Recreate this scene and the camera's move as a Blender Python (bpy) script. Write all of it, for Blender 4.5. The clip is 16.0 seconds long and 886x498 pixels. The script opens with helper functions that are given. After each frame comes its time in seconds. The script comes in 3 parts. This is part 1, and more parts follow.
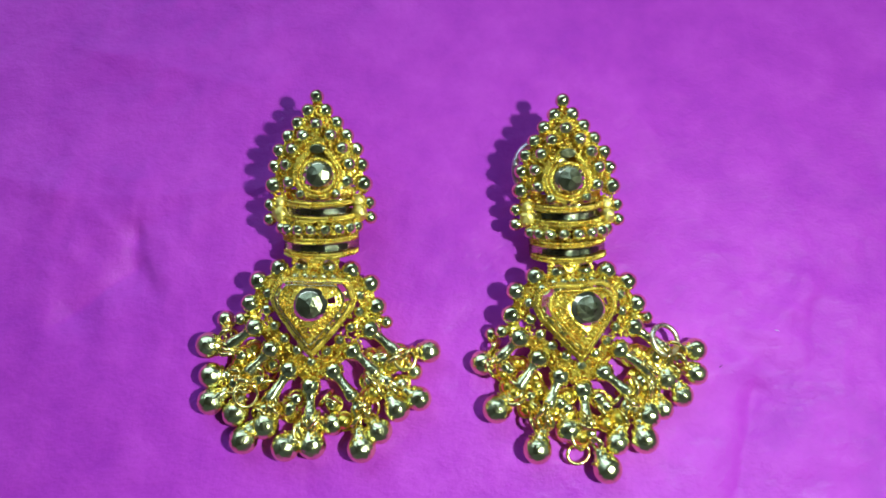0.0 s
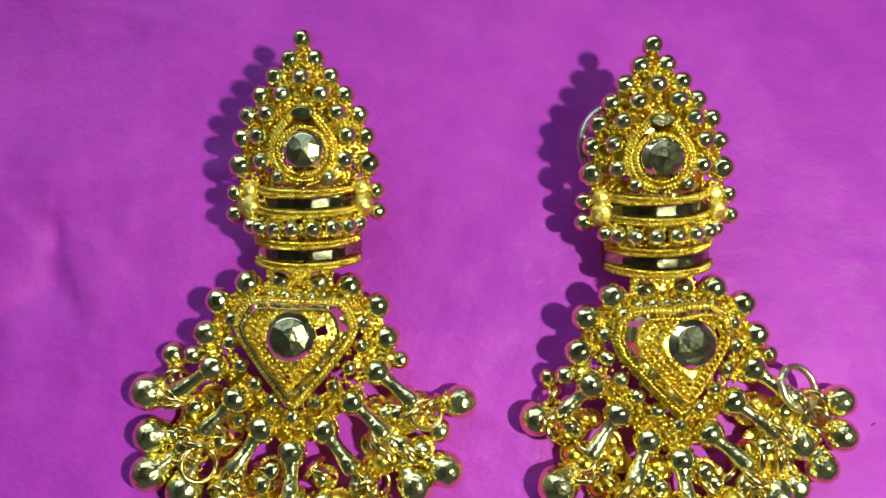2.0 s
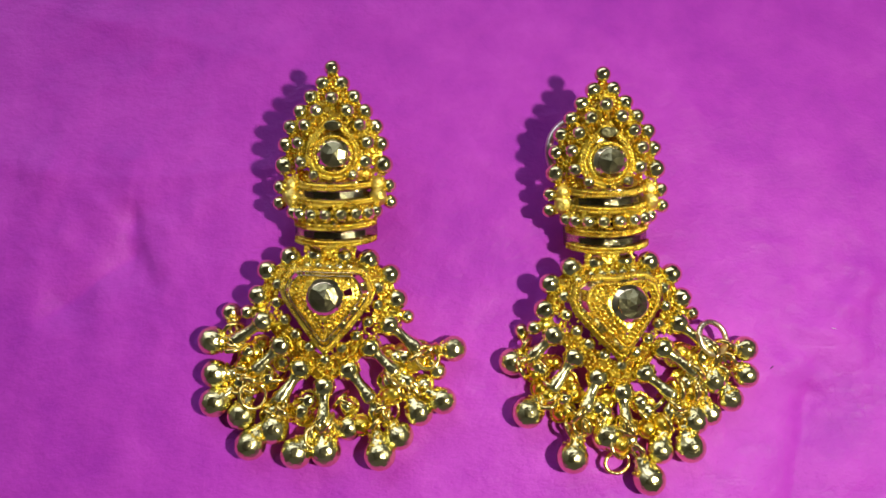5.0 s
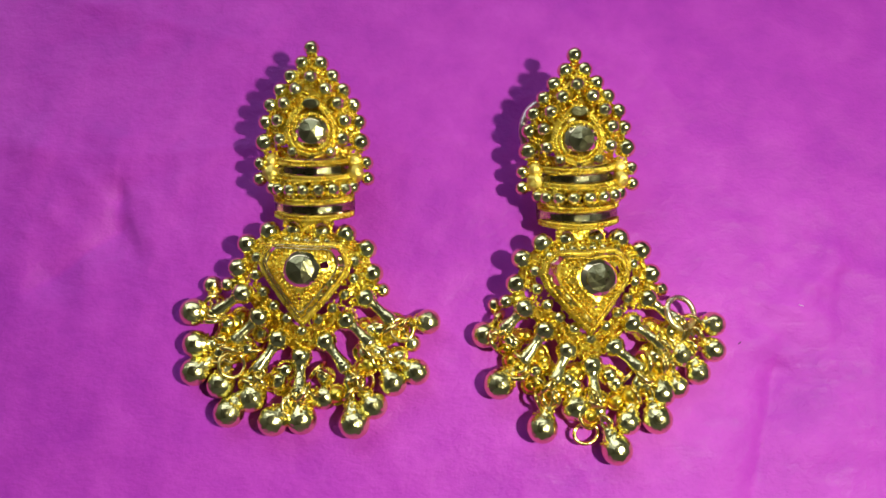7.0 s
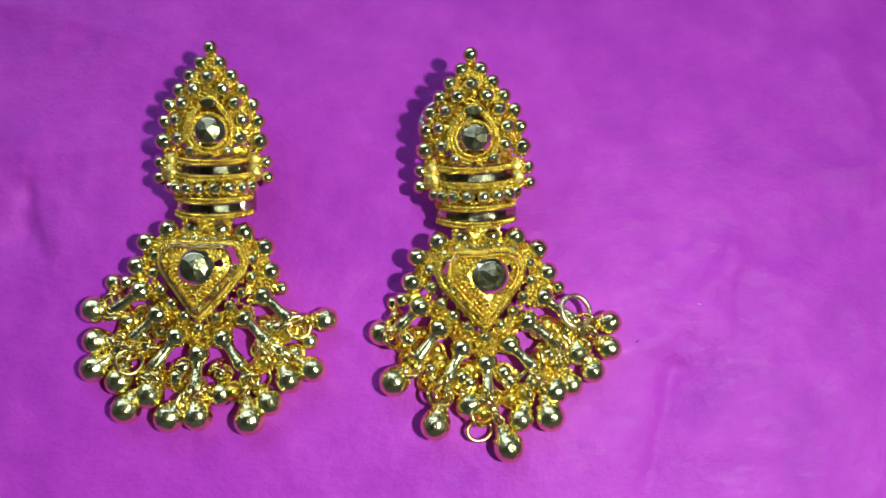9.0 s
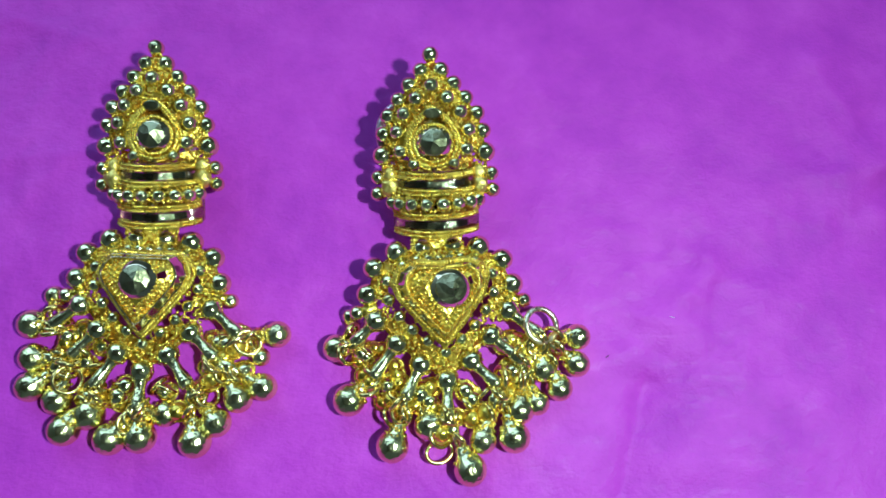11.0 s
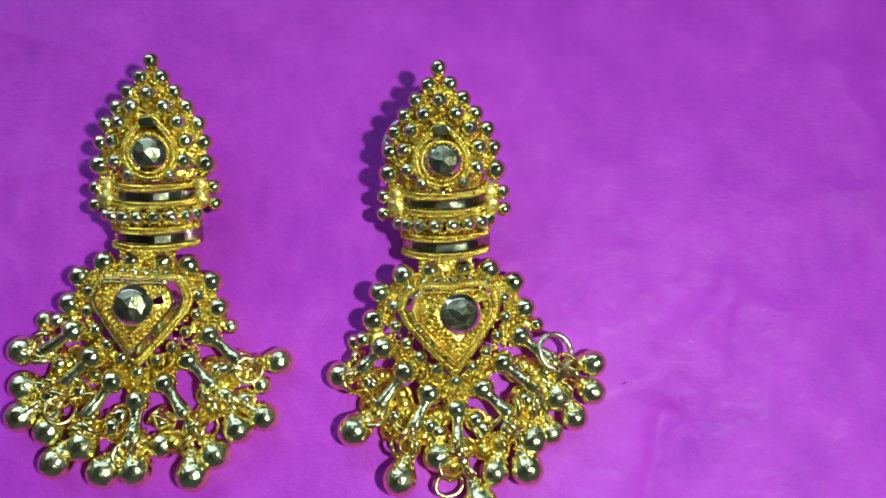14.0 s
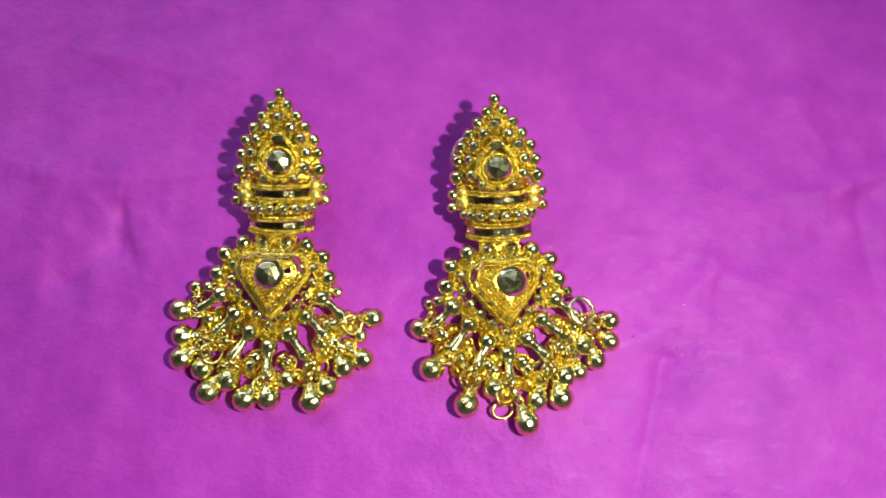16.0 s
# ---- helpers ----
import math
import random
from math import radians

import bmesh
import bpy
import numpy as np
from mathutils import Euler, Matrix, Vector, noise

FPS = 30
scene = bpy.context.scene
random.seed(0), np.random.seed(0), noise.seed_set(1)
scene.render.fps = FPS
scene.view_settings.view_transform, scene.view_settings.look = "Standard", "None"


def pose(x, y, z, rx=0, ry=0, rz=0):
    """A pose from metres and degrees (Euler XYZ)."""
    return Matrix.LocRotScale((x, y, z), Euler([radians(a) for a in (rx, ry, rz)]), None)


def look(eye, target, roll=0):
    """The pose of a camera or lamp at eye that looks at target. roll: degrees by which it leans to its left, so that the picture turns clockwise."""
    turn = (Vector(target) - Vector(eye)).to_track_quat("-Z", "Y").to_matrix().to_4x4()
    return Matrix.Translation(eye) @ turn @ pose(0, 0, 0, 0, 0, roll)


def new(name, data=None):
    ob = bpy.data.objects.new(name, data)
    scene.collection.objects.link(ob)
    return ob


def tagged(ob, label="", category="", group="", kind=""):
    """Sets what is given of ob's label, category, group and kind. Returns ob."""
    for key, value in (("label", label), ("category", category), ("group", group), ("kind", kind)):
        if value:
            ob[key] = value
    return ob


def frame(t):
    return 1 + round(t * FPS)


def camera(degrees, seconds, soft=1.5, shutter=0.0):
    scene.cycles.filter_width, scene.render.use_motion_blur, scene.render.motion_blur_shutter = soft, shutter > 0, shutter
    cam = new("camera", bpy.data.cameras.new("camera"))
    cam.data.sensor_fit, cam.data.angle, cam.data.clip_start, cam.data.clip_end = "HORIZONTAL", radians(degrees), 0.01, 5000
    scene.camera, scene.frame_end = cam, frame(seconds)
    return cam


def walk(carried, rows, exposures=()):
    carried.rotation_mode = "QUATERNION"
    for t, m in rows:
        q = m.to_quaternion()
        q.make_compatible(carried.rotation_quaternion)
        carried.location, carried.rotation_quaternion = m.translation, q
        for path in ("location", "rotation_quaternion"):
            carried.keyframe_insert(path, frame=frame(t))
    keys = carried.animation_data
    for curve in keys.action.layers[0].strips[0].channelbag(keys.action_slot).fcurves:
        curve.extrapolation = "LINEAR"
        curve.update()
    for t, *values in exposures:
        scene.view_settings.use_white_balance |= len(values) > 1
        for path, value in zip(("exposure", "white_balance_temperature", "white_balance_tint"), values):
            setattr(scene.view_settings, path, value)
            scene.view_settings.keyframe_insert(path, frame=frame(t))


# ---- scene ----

MM = 0.001
LENS = 65.0

# ---- camera and its walk: seconds, place in mm, turn in degrees ----
cam = camera(LENS, 16.0, soft=1.5, shutter=0.5)
PATH = [
    (0.0, 8.88, -15.55, 110.32, 12.31, -0.21, -0.54),
    (0.5, 5.63, -12.08, 100.70, 12.47, -0.58, -0.62),
    (1.0, 3.32, -8.80, 91.60, 12.57, -0.64, -0.59),
    (1.5, 3.93, -8.36, 83.67, 12.43, -0.14, -0.33),
    (2.0, 5.51, -7.56, 79.33, 12.05, 0.17, -0.25),
    (2.5, 5.43, -7.15, 78.70, 11.87, 0.24, -0.07),
    (3.0, 5.31, -8.18, 80.59, 12.02, -0.01, -0.01),
    (3.5, 5.07, -9.23, 84.75, 11.95, 0.01, 0.06),
    (4.0, 5.48, -10.27, 91.10, 11.97, -0.16, -0.03),
    (4.5, 5.40, -13.27, 96.57, 11.67, -0.21, -0.09),
    (4.7, 4.95, -13.60, 99.90, 11.57, -0.36, -0.18),
    (7.0, 9.69, -18.34, 102.67, 11.81, 0.14, 0.31),
    (7.5, 12.26, -19.09, 102.29, 11.39, 0.64, 0.52),
    (8.0, 16.37, -18.50, 102.52, 11.54, 0.69, 0.45),
    (8.5, 21.78, -19.00, 102.80, 11.84, 0.61, 0.51),
    (9.0, 25.58, -18.57, 103.17, 11.80, 0.64, 0.48),
    (9.2, 26.20, -18.90, 103.30, 11.90, 0.69, 0.42),
    (11.5, 31.42, -14.68, 94.95, 12.33, 0.26, 0.30),
    (12.0, 31.72, -11.30, 91.23, 11.99, 0.37, 0.23),
    (12.5, 30.42, -12.27, 87.72, 12.12, 0.32, 0.47),
    (13.0, 30.99, -10.70, 87.53, 12.35, 0.46, 0.25),
    (13.5, 30.57, -11.09, 90.63, 12.36, 0.40, 0.14),
    (14.0, 29.41, -12.60, 94.55, 12.03, 0.34, 0.23),
    (14.5, 29.68, -14.02, 101.06, 12.22, 0.48, 0.19),
    (15.0, 29.26, -16.65, 107.87, 12.56, 0.49, 0.14),
    (15.5, 24.31, -20.54, 115.99, 12.71, 0.57, 0.42),
    (16.0, 20.18, -24.27, 123.45, 13.30, 0.34, 0.45),
]
LIGHTNESS = [
    (0, -0.02, 4866, 2.8),
    (1, 0.04, 4951, -10.3),
    (1.5, -0.11, 5450, 3.0),
    (2, -0.06, 5887, 5.2),
    (3, -0.12, 6001, 13.5),
    (4, -0.08, 6391, 25.8),
    (4.5, -0.10, 6505, 28.1),
    (7, -0.05, 6474, 15.3),
    (8, -0.15, 6652, 43.9),
    (8.5, -0.20, 6030, 21.2),
    (9, -0.19, 5423, 15.9),
    (11.5, -0.13, 4443, -10.0),
    (12, -0.15, 4373, -13.0),
    (12.5, -0.19, 4560, -5.0),
    (13, -0.24, 4664, -0.8),
    (13.5, -0.18, 4911, -5.9),
    (14, -0.22, 4912, 8.8),
    (14.5, -0.17, 5150, 7.5),
    (15, -0.10, 4783, -1.1),
    (16, -0.00, 6133, 15.0),
]
walk(cam, [(t, pose(x * MM, y * MM, z * MM, rx, ry, rz)) for t, x, y, z, rx, ry, rz in PATH], LIGHTNESS)

# ---- world and lamps ----
world = bpy.data.worlds.new("dim_room")
scene.world = world
world.use_nodes = True
world.node_tree.nodes["Background"].inputs[0].default_value = (0.55, 0.62, 0.9, 1)
world.node_tree.nodes["Background"].inputs[1].default_value = 0.02


def lamp(name, eye, target, size, watts, colour, tall=0.0):
    data = bpy.data.lights.new(name, "AREA")
    data.shape, data.size, data.energy, data.color = "RECTANGLE" if tall else "DISK", size, watts, colour
    if tall:
        data.size_y = tall
    ob = new(name, data)
    ob.matrix_world = look(eye, target)
    return ob


# the phone's small bright torch, held still right of the earrings; window daylight behind
lamp("torch_lamp", (0.108, -0.026, 0.176), (-0.14, -0.10, 0.0), 0.013, 0.478, (1.0, 0.97, 0.84))
lamp("window_light", (-0.35, 1.5, 1.0), (0.0, 0.0, 0.0), 2.6, 27.0, (0.68, 0.75, 1.0), 1.4)


# ---- materials ----
def material(name):
    m = bpy.data.materials.new(name)
    m.use_nodes = True
    nodes, links = m.node_tree.nodes, m.node_tree.links
    return m, nodes, links, nodes["Principled BSDF"]


def coords(nodes, links, scale, stretch=(1, 1, 1)):
    tc, mp = nodes.new("ShaderNodeTexCoord"), nodes.new("ShaderNodeMapping")
    mp.inputs["Scale"].default_value = [scale * s for s in stretch]
    links.new(tc.outputs["Object"], mp.inputs[0])
    return mp.outputs[0]


def noise_of(nodes, vec, links, scale, detail=4.0, rough=0.55):
    n = nodes.new("ShaderNodeTexNoise")
    n.inputs["Scale"].default_value, n.inputs["Detail"].default_value, n.inputs["Roughness"].default_value = scale, detail, rough
    links.new(vec, n.inputs["Vector"])
    return n.outputs["Fac"]


def ramp_of(nodes, links, fac, stops):
    r = nodes.new("ShaderNodeValToRGB")
    for i, (at, colour) in enumerate(stops):
        e = r.color_ramp.elements[i] if i < 2 else r.color_ramp.elements.new(at)
        e.position, e.color = at, (*colour, 1)
    links.new(fac, r.inputs[0])
    return r.outputs[0]


def metal(name, dark, light, rough_low, rough_high, bump, grain=900.0, dent=0.2):
    m, nodes, links, bsdf = material(name)
    bsdf.inputs["Metallic"].default_value = 1.0
    vec = coords(nodes, links, 1.0)
    info = nodes.new("ShaderNodeObjectInfo")
    apart = nodes.new("ShaderNodeVectorMath")
    apart.operation = "SCALE"
    apart.inputs[0].default_value = (0.7, 0.4, 0.9)
    links.new(info.outputs["Random"], apart.inputs["Scale"])
    moved = nodes.new("ShaderNodeVectorMath")
    links.new(vec, moved.inputs[0])
    links.new(apart.outputs[0], moved.inputs[1])
    vec = moved.outputs[0]
    wide = noise_of(nodes, vec, links, grain * 0.35)
    fine = noise_of(nodes, vec, links, grain * 3.0, 2.0)
    dents = noise_of(nodes, vec, links, grain * 0.9, 1.0)
    links.new(ramp_of(nodes, links, wide, [(0.3, dark), (0.7, light)]), bsdf.inputs["Base Color"])
    mr = nodes.new("ShaderNodeMapRange")
    mr.inputs["From Min"].default_value, mr.inputs["From Max"].default_value = 0.3, 0.7
    mr.inputs["To Min"].default_value, mr.inputs["To Max"].default_value = rough_low, rough_high
    links.new(wide, mr.inputs["Value"])
    links.new(mr.outputs[0], bsdf.inputs["Roughness"])
    b = nodes.new("ShaderNodeBump")
    b.inputs["Strength"].default_value, b.inputs["Distance"].default_value = bump, 0.0002
    links.new(fine, b.inputs["Height"])
    d = nodes.new("ShaderNodeBump")
    d.inputs["Strength"].default_value, d.inputs["Distance"].default_value = dent, 0.0004
    links.new(dents, d.inputs["Height"])
    links.new(b.outputs[0], d.inputs["Normal"])
    links.new(d.outputs[0], bsdf.inputs["Normal"])
    return m


GOLD = metal("polished_gold", (0.90, 0.83, 0.33), (0.96, 0.90, 0.41), 0.11, 0.20, 0.08, 1700.0, 0.38)
RIM_GOLD = metal("burnished_gold", (0.93, 0.81, 0.42), (0.98, 0.87, 0.48), 0.06, 0.12, 0.05, 700.0, 0.10)
# deeper yellow than GOLD: light bounced between gold parts is put into the colour
GRAIN_GOLD = metal("granulated_gold", (1.0, 0.71, 0.05), (1.0, 0.82, 0.12), 0.20, 0.34, 0.20, 1500.0, 0.40)
FOIL_GOLD = metal("matt_gold_foil", (1.0, 0.76, 0.12), (1.0, 0.86, 0.22), 0.38, 0.52, 0.30, 1500.0, 0.40)
CUT_GOLD = metal("diamond_cut_gold", (0.31, 0.31, 0.13), (0.42, 0.41, 0.19), 0.27, 0.38, 0.10, 2200.0, 0.16)
# dark base: the dark surroundings these facets mirror are put into the colour
FACET_GOLD = metal("faceted_gold", (0.30, 0.28, 0.13), (0.44, 0.41, 0.20), 0.08, 0.18, 0.35, 1500.0)
DROP_GOLD = metal("rolled_gold", (0.90, 0.84, 0.32), (0.96, 0.91, 0.40), 0.16, 0.27, 0.10, 1500.0, 0.36)
WIRE_GOLD = metal("gold_wire", (0.98, 0.74, 0.16), (1.0, 0.84, 0.28), 0.14, 0.24, 0.12, 1200.0, 0.3)
PALE_GOLD = metal("pale_gold_wire", (0.97, 0.84, 0.46), (1.0, 0.90, 0.54), 0.24, 0.36, 0.12, 1200.0, 0.3)
STEEL = metal("dull_wire", (0.55, 0.50, 0.38), (0.68, 0.62, 0.48), 0.25, 0.38, 0.2)


def paper_material():
    m, nodes, links, bsdf = material("purple_paper")
    vec = coords(nodes, links, 1.0)
    slant = coords(nodes, links, 1.0, (0.92, 1.0, 1.0))
    cloud = noise_of(nodes, vec, links, 28.0, 3.0)
    mottle = noise_of(nodes, slant, links, 150.0, 8.0, 0.66)
    fibre = noise_of(nodes, coords(nodes, links, 1.0, (0.8, 1.0, 1.0)), links, 1500.0, 3.0, 0.6)
    mix = nodes.new("ShaderNodeMath")
    mix.operation = "MULTIPLY_ADD"
    mix.inputs[1].default_value = 0.45
    links.new(cloud, mix.inputs[0])
    half = nodes.new("ShaderNodeMath")
    half.operation = "MULTIPLY"
    half.inputs[1].default_value = 0.55
    links.new(mottle, half.inputs[0])
    links.new(half.outputs[0], mix.inputs[2])
    links.new(ramp_of(nodes, links, mix.outputs[0], [(0.36, (0.425, 0.038, 0.465)), (0.5, (0.51, 0.052, 0.52)), (0.64, (0.585, 0.074, 0.58))]), bsdf.inputs["Base Color"])
    # rubbed fibres shine a little in short level flecks
    rubbed = noise_of(nodes, coords(nodes, links, 1.0, (0.35, 1.0, 1.0)), links, 620.0, 3.0, 0.6)
    links.new(ramp_of(nodes, links, rubbed, [(0.52, (0.53, 0.53, 0.53)), (0.78, (0.32, 0.32, 0.32))]), bsdf.inputs["Roughness"])
    bsdf.inputs["Specular IOR Level"].default_value = 0.28
    b = nodes.new("ShaderNodeBump")
    b.inputs["Strength"].default_value, b.inputs["Distance"].default_value = 0.35, 0.0002
    links.new(fibre, b.inputs["Height"])
    b2 = nodes.new("ShaderNodeBump")
    b2.inputs["Strength"].default_value, b2.inputs["Distance"].default_value = 0.7, 0.0007
    links.new(mottle, b2.inputs["Height"])
    links.new(b.outputs[0], b2.inputs["Normal"])
    links.new(b2.outputs[0], bsdf.inputs["Normal"])
    return m


def plain_material(name, low, high, scale):
    m, nodes, links, bsdf = material(name)
    fac = noise_of(nodes, coords(nodes, links, 1.0), links, scale)
    links.new(ramp_of(nodes, links, fac, [(0.3, low), (0.7, high)]), bsdf.inputs["Base Color"])
    bsdf.inputs["Roughness"].default_value = 0.8
    return m


PAPER = paper_material()
WALL = plain_material("dull_wall", (0.36, 0.38, 0.32), (0.44, 0.46, 0.39), 3.0)
# darkened so that the beads mirror a dark middle, as under a held phone
CEILING = plain_material("dark_ceiling", (0.18, 0.17, 0.13), (0.25, 0.235, 0.18), 3.0)
BOARD = plain_material("brown_board", (0.10, 0.06, 0.04), (0.16, 0.10, 0.06), 12.0)


# ---- helpers of shape: all lengths in mm ----
def part(name, bm, mat, parent, label="", smooth=True, place=None):
    bmesh.ops.scale(bm, vec=(MM, MM, MM), verts=bm.verts)
    me = bpy.data.meshes.new(name)
    bm.to_mesh(me)
    bm.free()
    return shared(name, me, mat, parent, label, smooth, place)


def shared(name, me, mat, parent, label="", smooth=True, place=None):
    if not me.materials:
        me.materials.append(mat)
        me.polygons.foreach_set("use_smooth", [smooth] * len(me.polygons))
    ob = new(name, me)
    ob.parent = parent
    if place is not None:
        ob.matrix_basis = place
    return tagged(ob, label)


def shift(x, y, z):
    return Matrix.Translation((x * MM, y * MM, z * MM))


def sphere_mesh(name, across=28, up=16):
    bm = bmesh.new()
    bmesh.ops.create_uvsphere(bm, u_segments=across, v_segments=up, radius=MM)
    me = bpy.data.meshes.new(name)
    bm.to_mesh(me)
    bm.free()
    return me


def tube(bm, pts, r, sides=6, closed=False):
    """A round wire of radius r (or one radius a point) along the points."""
    pts = [Vector(p) for p in pts]
    n = len(pts)
    rad = r if isinstance(r, (list, tuple)) else [r] * n
    rings, side = [], None
    for i, p in enumerate(pts):
        a = pts[(i - 1) % n] if closed or i else p
        b = pts[(i + 1) % n] if closed or i < n - 1 else p
        t = (b - a).normalized()
        if side is None:
            side = t.orthogonal().normalized()
        side = (side - t * side.dot(t)).normalized()
        other = t.cross(side)
        rings.append([bm.verts.new(p + (side * math.cos(k * math.tau / sides) + other * math.sin(k * math.tau / sides)) * rad[i]) for k in range(sides)])
    for i in range(n if closed else n - 1):
        a, b = rings[i], rings[(i + 1) % n]
        for k in range(sides):
            bm.faces.new((a[k], a[(k + 1) % sides], b[(k + 1) % sides], b[k]))
    if not closed:
        bm.faces.new(rings[0][::-1])
        bm.faces.new(rings[-1])


def resample(pts, step, closed=False):
    pts = [Vector(p) for p in pts]
    if closed:
        pts = pts + [pts[0]]
    lengths = [0.0]
    for a, b in zip(pts, pts[1:]):
        lengths.append(lengths[-1] + (b - a).length)
    n = max(4, round(lengths[-1] / step))
    out, j = [], 0
    for i in range(n if closed else n + 1):
        s = lengths[-1] * i / n
        while j < len(pts) - 2 and lengths[j + 1] < s:
            j += 1
        f = (s - lengths[j]) / max(1e-9, lengths[j + 1] - lengths[j])
        out.append(pts[j].lerp(pts[j + 1], min(1.0, max(0.0, f))))
    return out


def rope(bm, pts, closed=False, wire=0.17, lay=0.16, pitch=0.8):
    """Two wires twisted about each other along the points."""
    line = resample(pts, abs(pitch) / 9, closed)
    n = len(line)
    turns = max(1, round(n / 9)) * (1 if pitch > 0 else -1)
    for strand in (0, math.pi):
        out = []
        for i, p in enumerate(line):
            t = (line[(i + 1) % n if closed else min(i + 1, n - 1)] - line[(i - 1) % n if closed else max(i - 1, 0)]).normalized()
            up = Vector((0, 0, 1)) - t * t.z
            up = up.normalized() if up.length > 0.1 else t.orthogonal().normalized()
            side = t.cross(up)
            a = strand + math.tau * turns * i / n
            out.append(p + (side * math.cos(a) + up * math.sin(a)) * lay)
        tube(bm, out, wire, 5, closed)


def lathe(bm, profile, start, along, sides=20):
    """A turned shape: (distance, radius) pairs along a direction from start."""
    start, along = Vector(start), Vector(along).normalized()
    s = along.orthogonal().normalized()
    o = along.cross(s)
    rings = []
    for d, r in profile:
        c = start + along * d
        rings.append([bm.verts.new(c + (s * math.cos(k * math.tau / sides) + o * math.sin(k * math.tau / sides)) * max(r, 0.01)) for k in range(sides)])
    for a, b in zip(rings, rings[1:]):
        for k in range(sides):
            bm.faces.new((a[k], a[(k + 1) % sides], b[(k + 1) % sides], b[k]))
    bm.faces.new(rings[0][::-1])
    bm.faces.new(rings[-1])


def grains(bm, spots, rng, low, high):
    """Small rounded grains at the spots."""
    for p in spots:
        m = Matrix.Translation(p) @ Matrix.Scale(rng.uniform(low, high), 4)
        bmesh.ops.create_icosphere(bm, subdivisions=1, radius=1.0, matrix=m)


def mirrored(half):
    """A closed loop from its right half, from the top of the axis to its foot."""
    right = [p for p in half]
    left = [(-p[0], *p[1:]) for p in half[::-1] if abs(p[0]) > 1e-6]
    return right + left


def sheet(bm, outer, inner, gaps, thick):
    """A band of plate between two loops of equal count, with some cells left open."""
    a = [bm.verts.new(p) for p in outer]
    b = [bm.verts.new(p) for p in inner]
    n = len(a)
    for i in range(n):
        if i not in gaps:
            bm.faces.new((a[i], a[(i + 1) % n], b[(i + 1) % n], b[i]))
    bmesh.ops.solidify(bm, geom=bm.faces[:], thickness=thick)


# ---- the paper and the room round it ----
def crease(x, y, ax, ay, bx, by, high, left, right):
    """A fold from a to b, falling off on its left and its right over these widths."""
    dx, dy = bx - ax, by - ay
    length = math.hypot(dx, dy)
    s = ((x - ax) * dx + (y - ay) * dy) / length
    if s < -3 or s > length + 5:
        return 0.0
    d = ((x - ax) * -dy + (y - ay) * dx) / length
    fade = min(1.0, (s + 3) / 3, (length + 5 - s) / 5)
    return high * fade * math.exp(-d / left if d > 0 else d / right)


CREASES = [
    (-39.7, 17.5, -53.4, 18.5, 0.9, 6.0, 5.5), (-53.4, 18.5, -70, 23.4, 0.8, 7.0, 5.0),
    (-39.7, 17.5, -22.6, 19.0, 0.5, 1.6, 3.0), (-39.7, 17.5, -41.3, 10.5, -1.2, 2.2, 1.6),
    (-41.2, 10.5, -40.8, 6.0, -0.6, 2.0, 1.2), (-40.8, 6.2, -50, -1.2, -1.5, 3.4, 2.2), (-40.6, 12.0, -38.6, 5.0, -0.7, 1.5, 2.0), (-47.5, 15.4, -41, 9, 0.35, 1.2, 1.6),
    (94.8, 17.1, 85.5, 33.2, 1.2, 7.0, 5.0), (94.8, 17.1, 101.7, 19.8, 0.7, 2.0, 3.0), (95.0, 17, 97.2, 0.3, -0.9, 5.0, 2.0),
    (94.8, 17.1, 84, 15.5, 0.6, 2.0, 2.6),
    (59.5, -11.6, 58, -17.1, -0.35, 3.0, 1.6), (58.4, -14.5, 51, -42, -1.3, 7.0, 3.2), (58, -5.0, 66, -7.0, 0.45, 1.4, 1.8),
    (68.9, 1.1, 80, -3, 0.4, 1.5, 2.2), (60.3, -5.1, 69, 1.4, 0.4, 1.6, 2.0), (57, 1.5, 61, 3.0, 0.3, 0.7, 1.0), (62, -1.0, 67, -2.6, 0.35, 0.8, 1.2), (55, -6.5, 61, -10.5, -0.4, 1.8, 1.6),
    (64, 5.0, 69, 3.2, 0.25, 0.7, 1.1), (71, -8.0, 63, -13.0, -0.35, 1.8, 1.5), (52, 8.0, 57, 6.8, 0.25, 0.7, 1.0), (30, 42, 45, 28, 0.6, 3.0, 4.0), (-20, 36, -50, 44, 0.7, 4.0, 6.0),
]


def paper_z(x, y):
    z = 0.35 * noise.noise((x / 34, y / 34, 0.3)) + 0.11 * noise.noise((x / 7, y / 7, 4.1)) + 0.03 * noise.noise((x / 2.4, y / 2.4, 7.7))
    far = max(0.0, y - 4) / 30
    z += 0.3 * min(far, 4.0) ** 1.3
    for cx, cy, wide, high in ((-43, 10, 15, 0.7), (94, 13, 18, 0.65), (66, -2, 18, 0.45), (-30, 44, 22, 0.5), (72, -28, 26, 0.25), (0, 4, 120, 0.25)):
        near = math.exp(-((x - cx) ** 2 + (y - cy) ** 2) / wide ** 2)
        z -= high * near * (abs(noise.noise((x / 11 + cx, y / 11, 2.2))) + 0.45 * abs(noise.noise((x / 4.5 + cx, y / 4.5, 5.2)))) * 1.7
    z += 0.75 * math.exp(-((x + 40.6) / 2.3) ** 2 - ((y - 15.6) / 3.0) ** 2)
    for c in CREASES:
        z += crease(x, y, *c)
    return z


def steps(low, high, near_low, near_high, fine, coarse):
    out, v = [], low
    while v < high:
        out.append(v)
        v += fine if near_low <= v < near_high else coarse
    return out + [high]


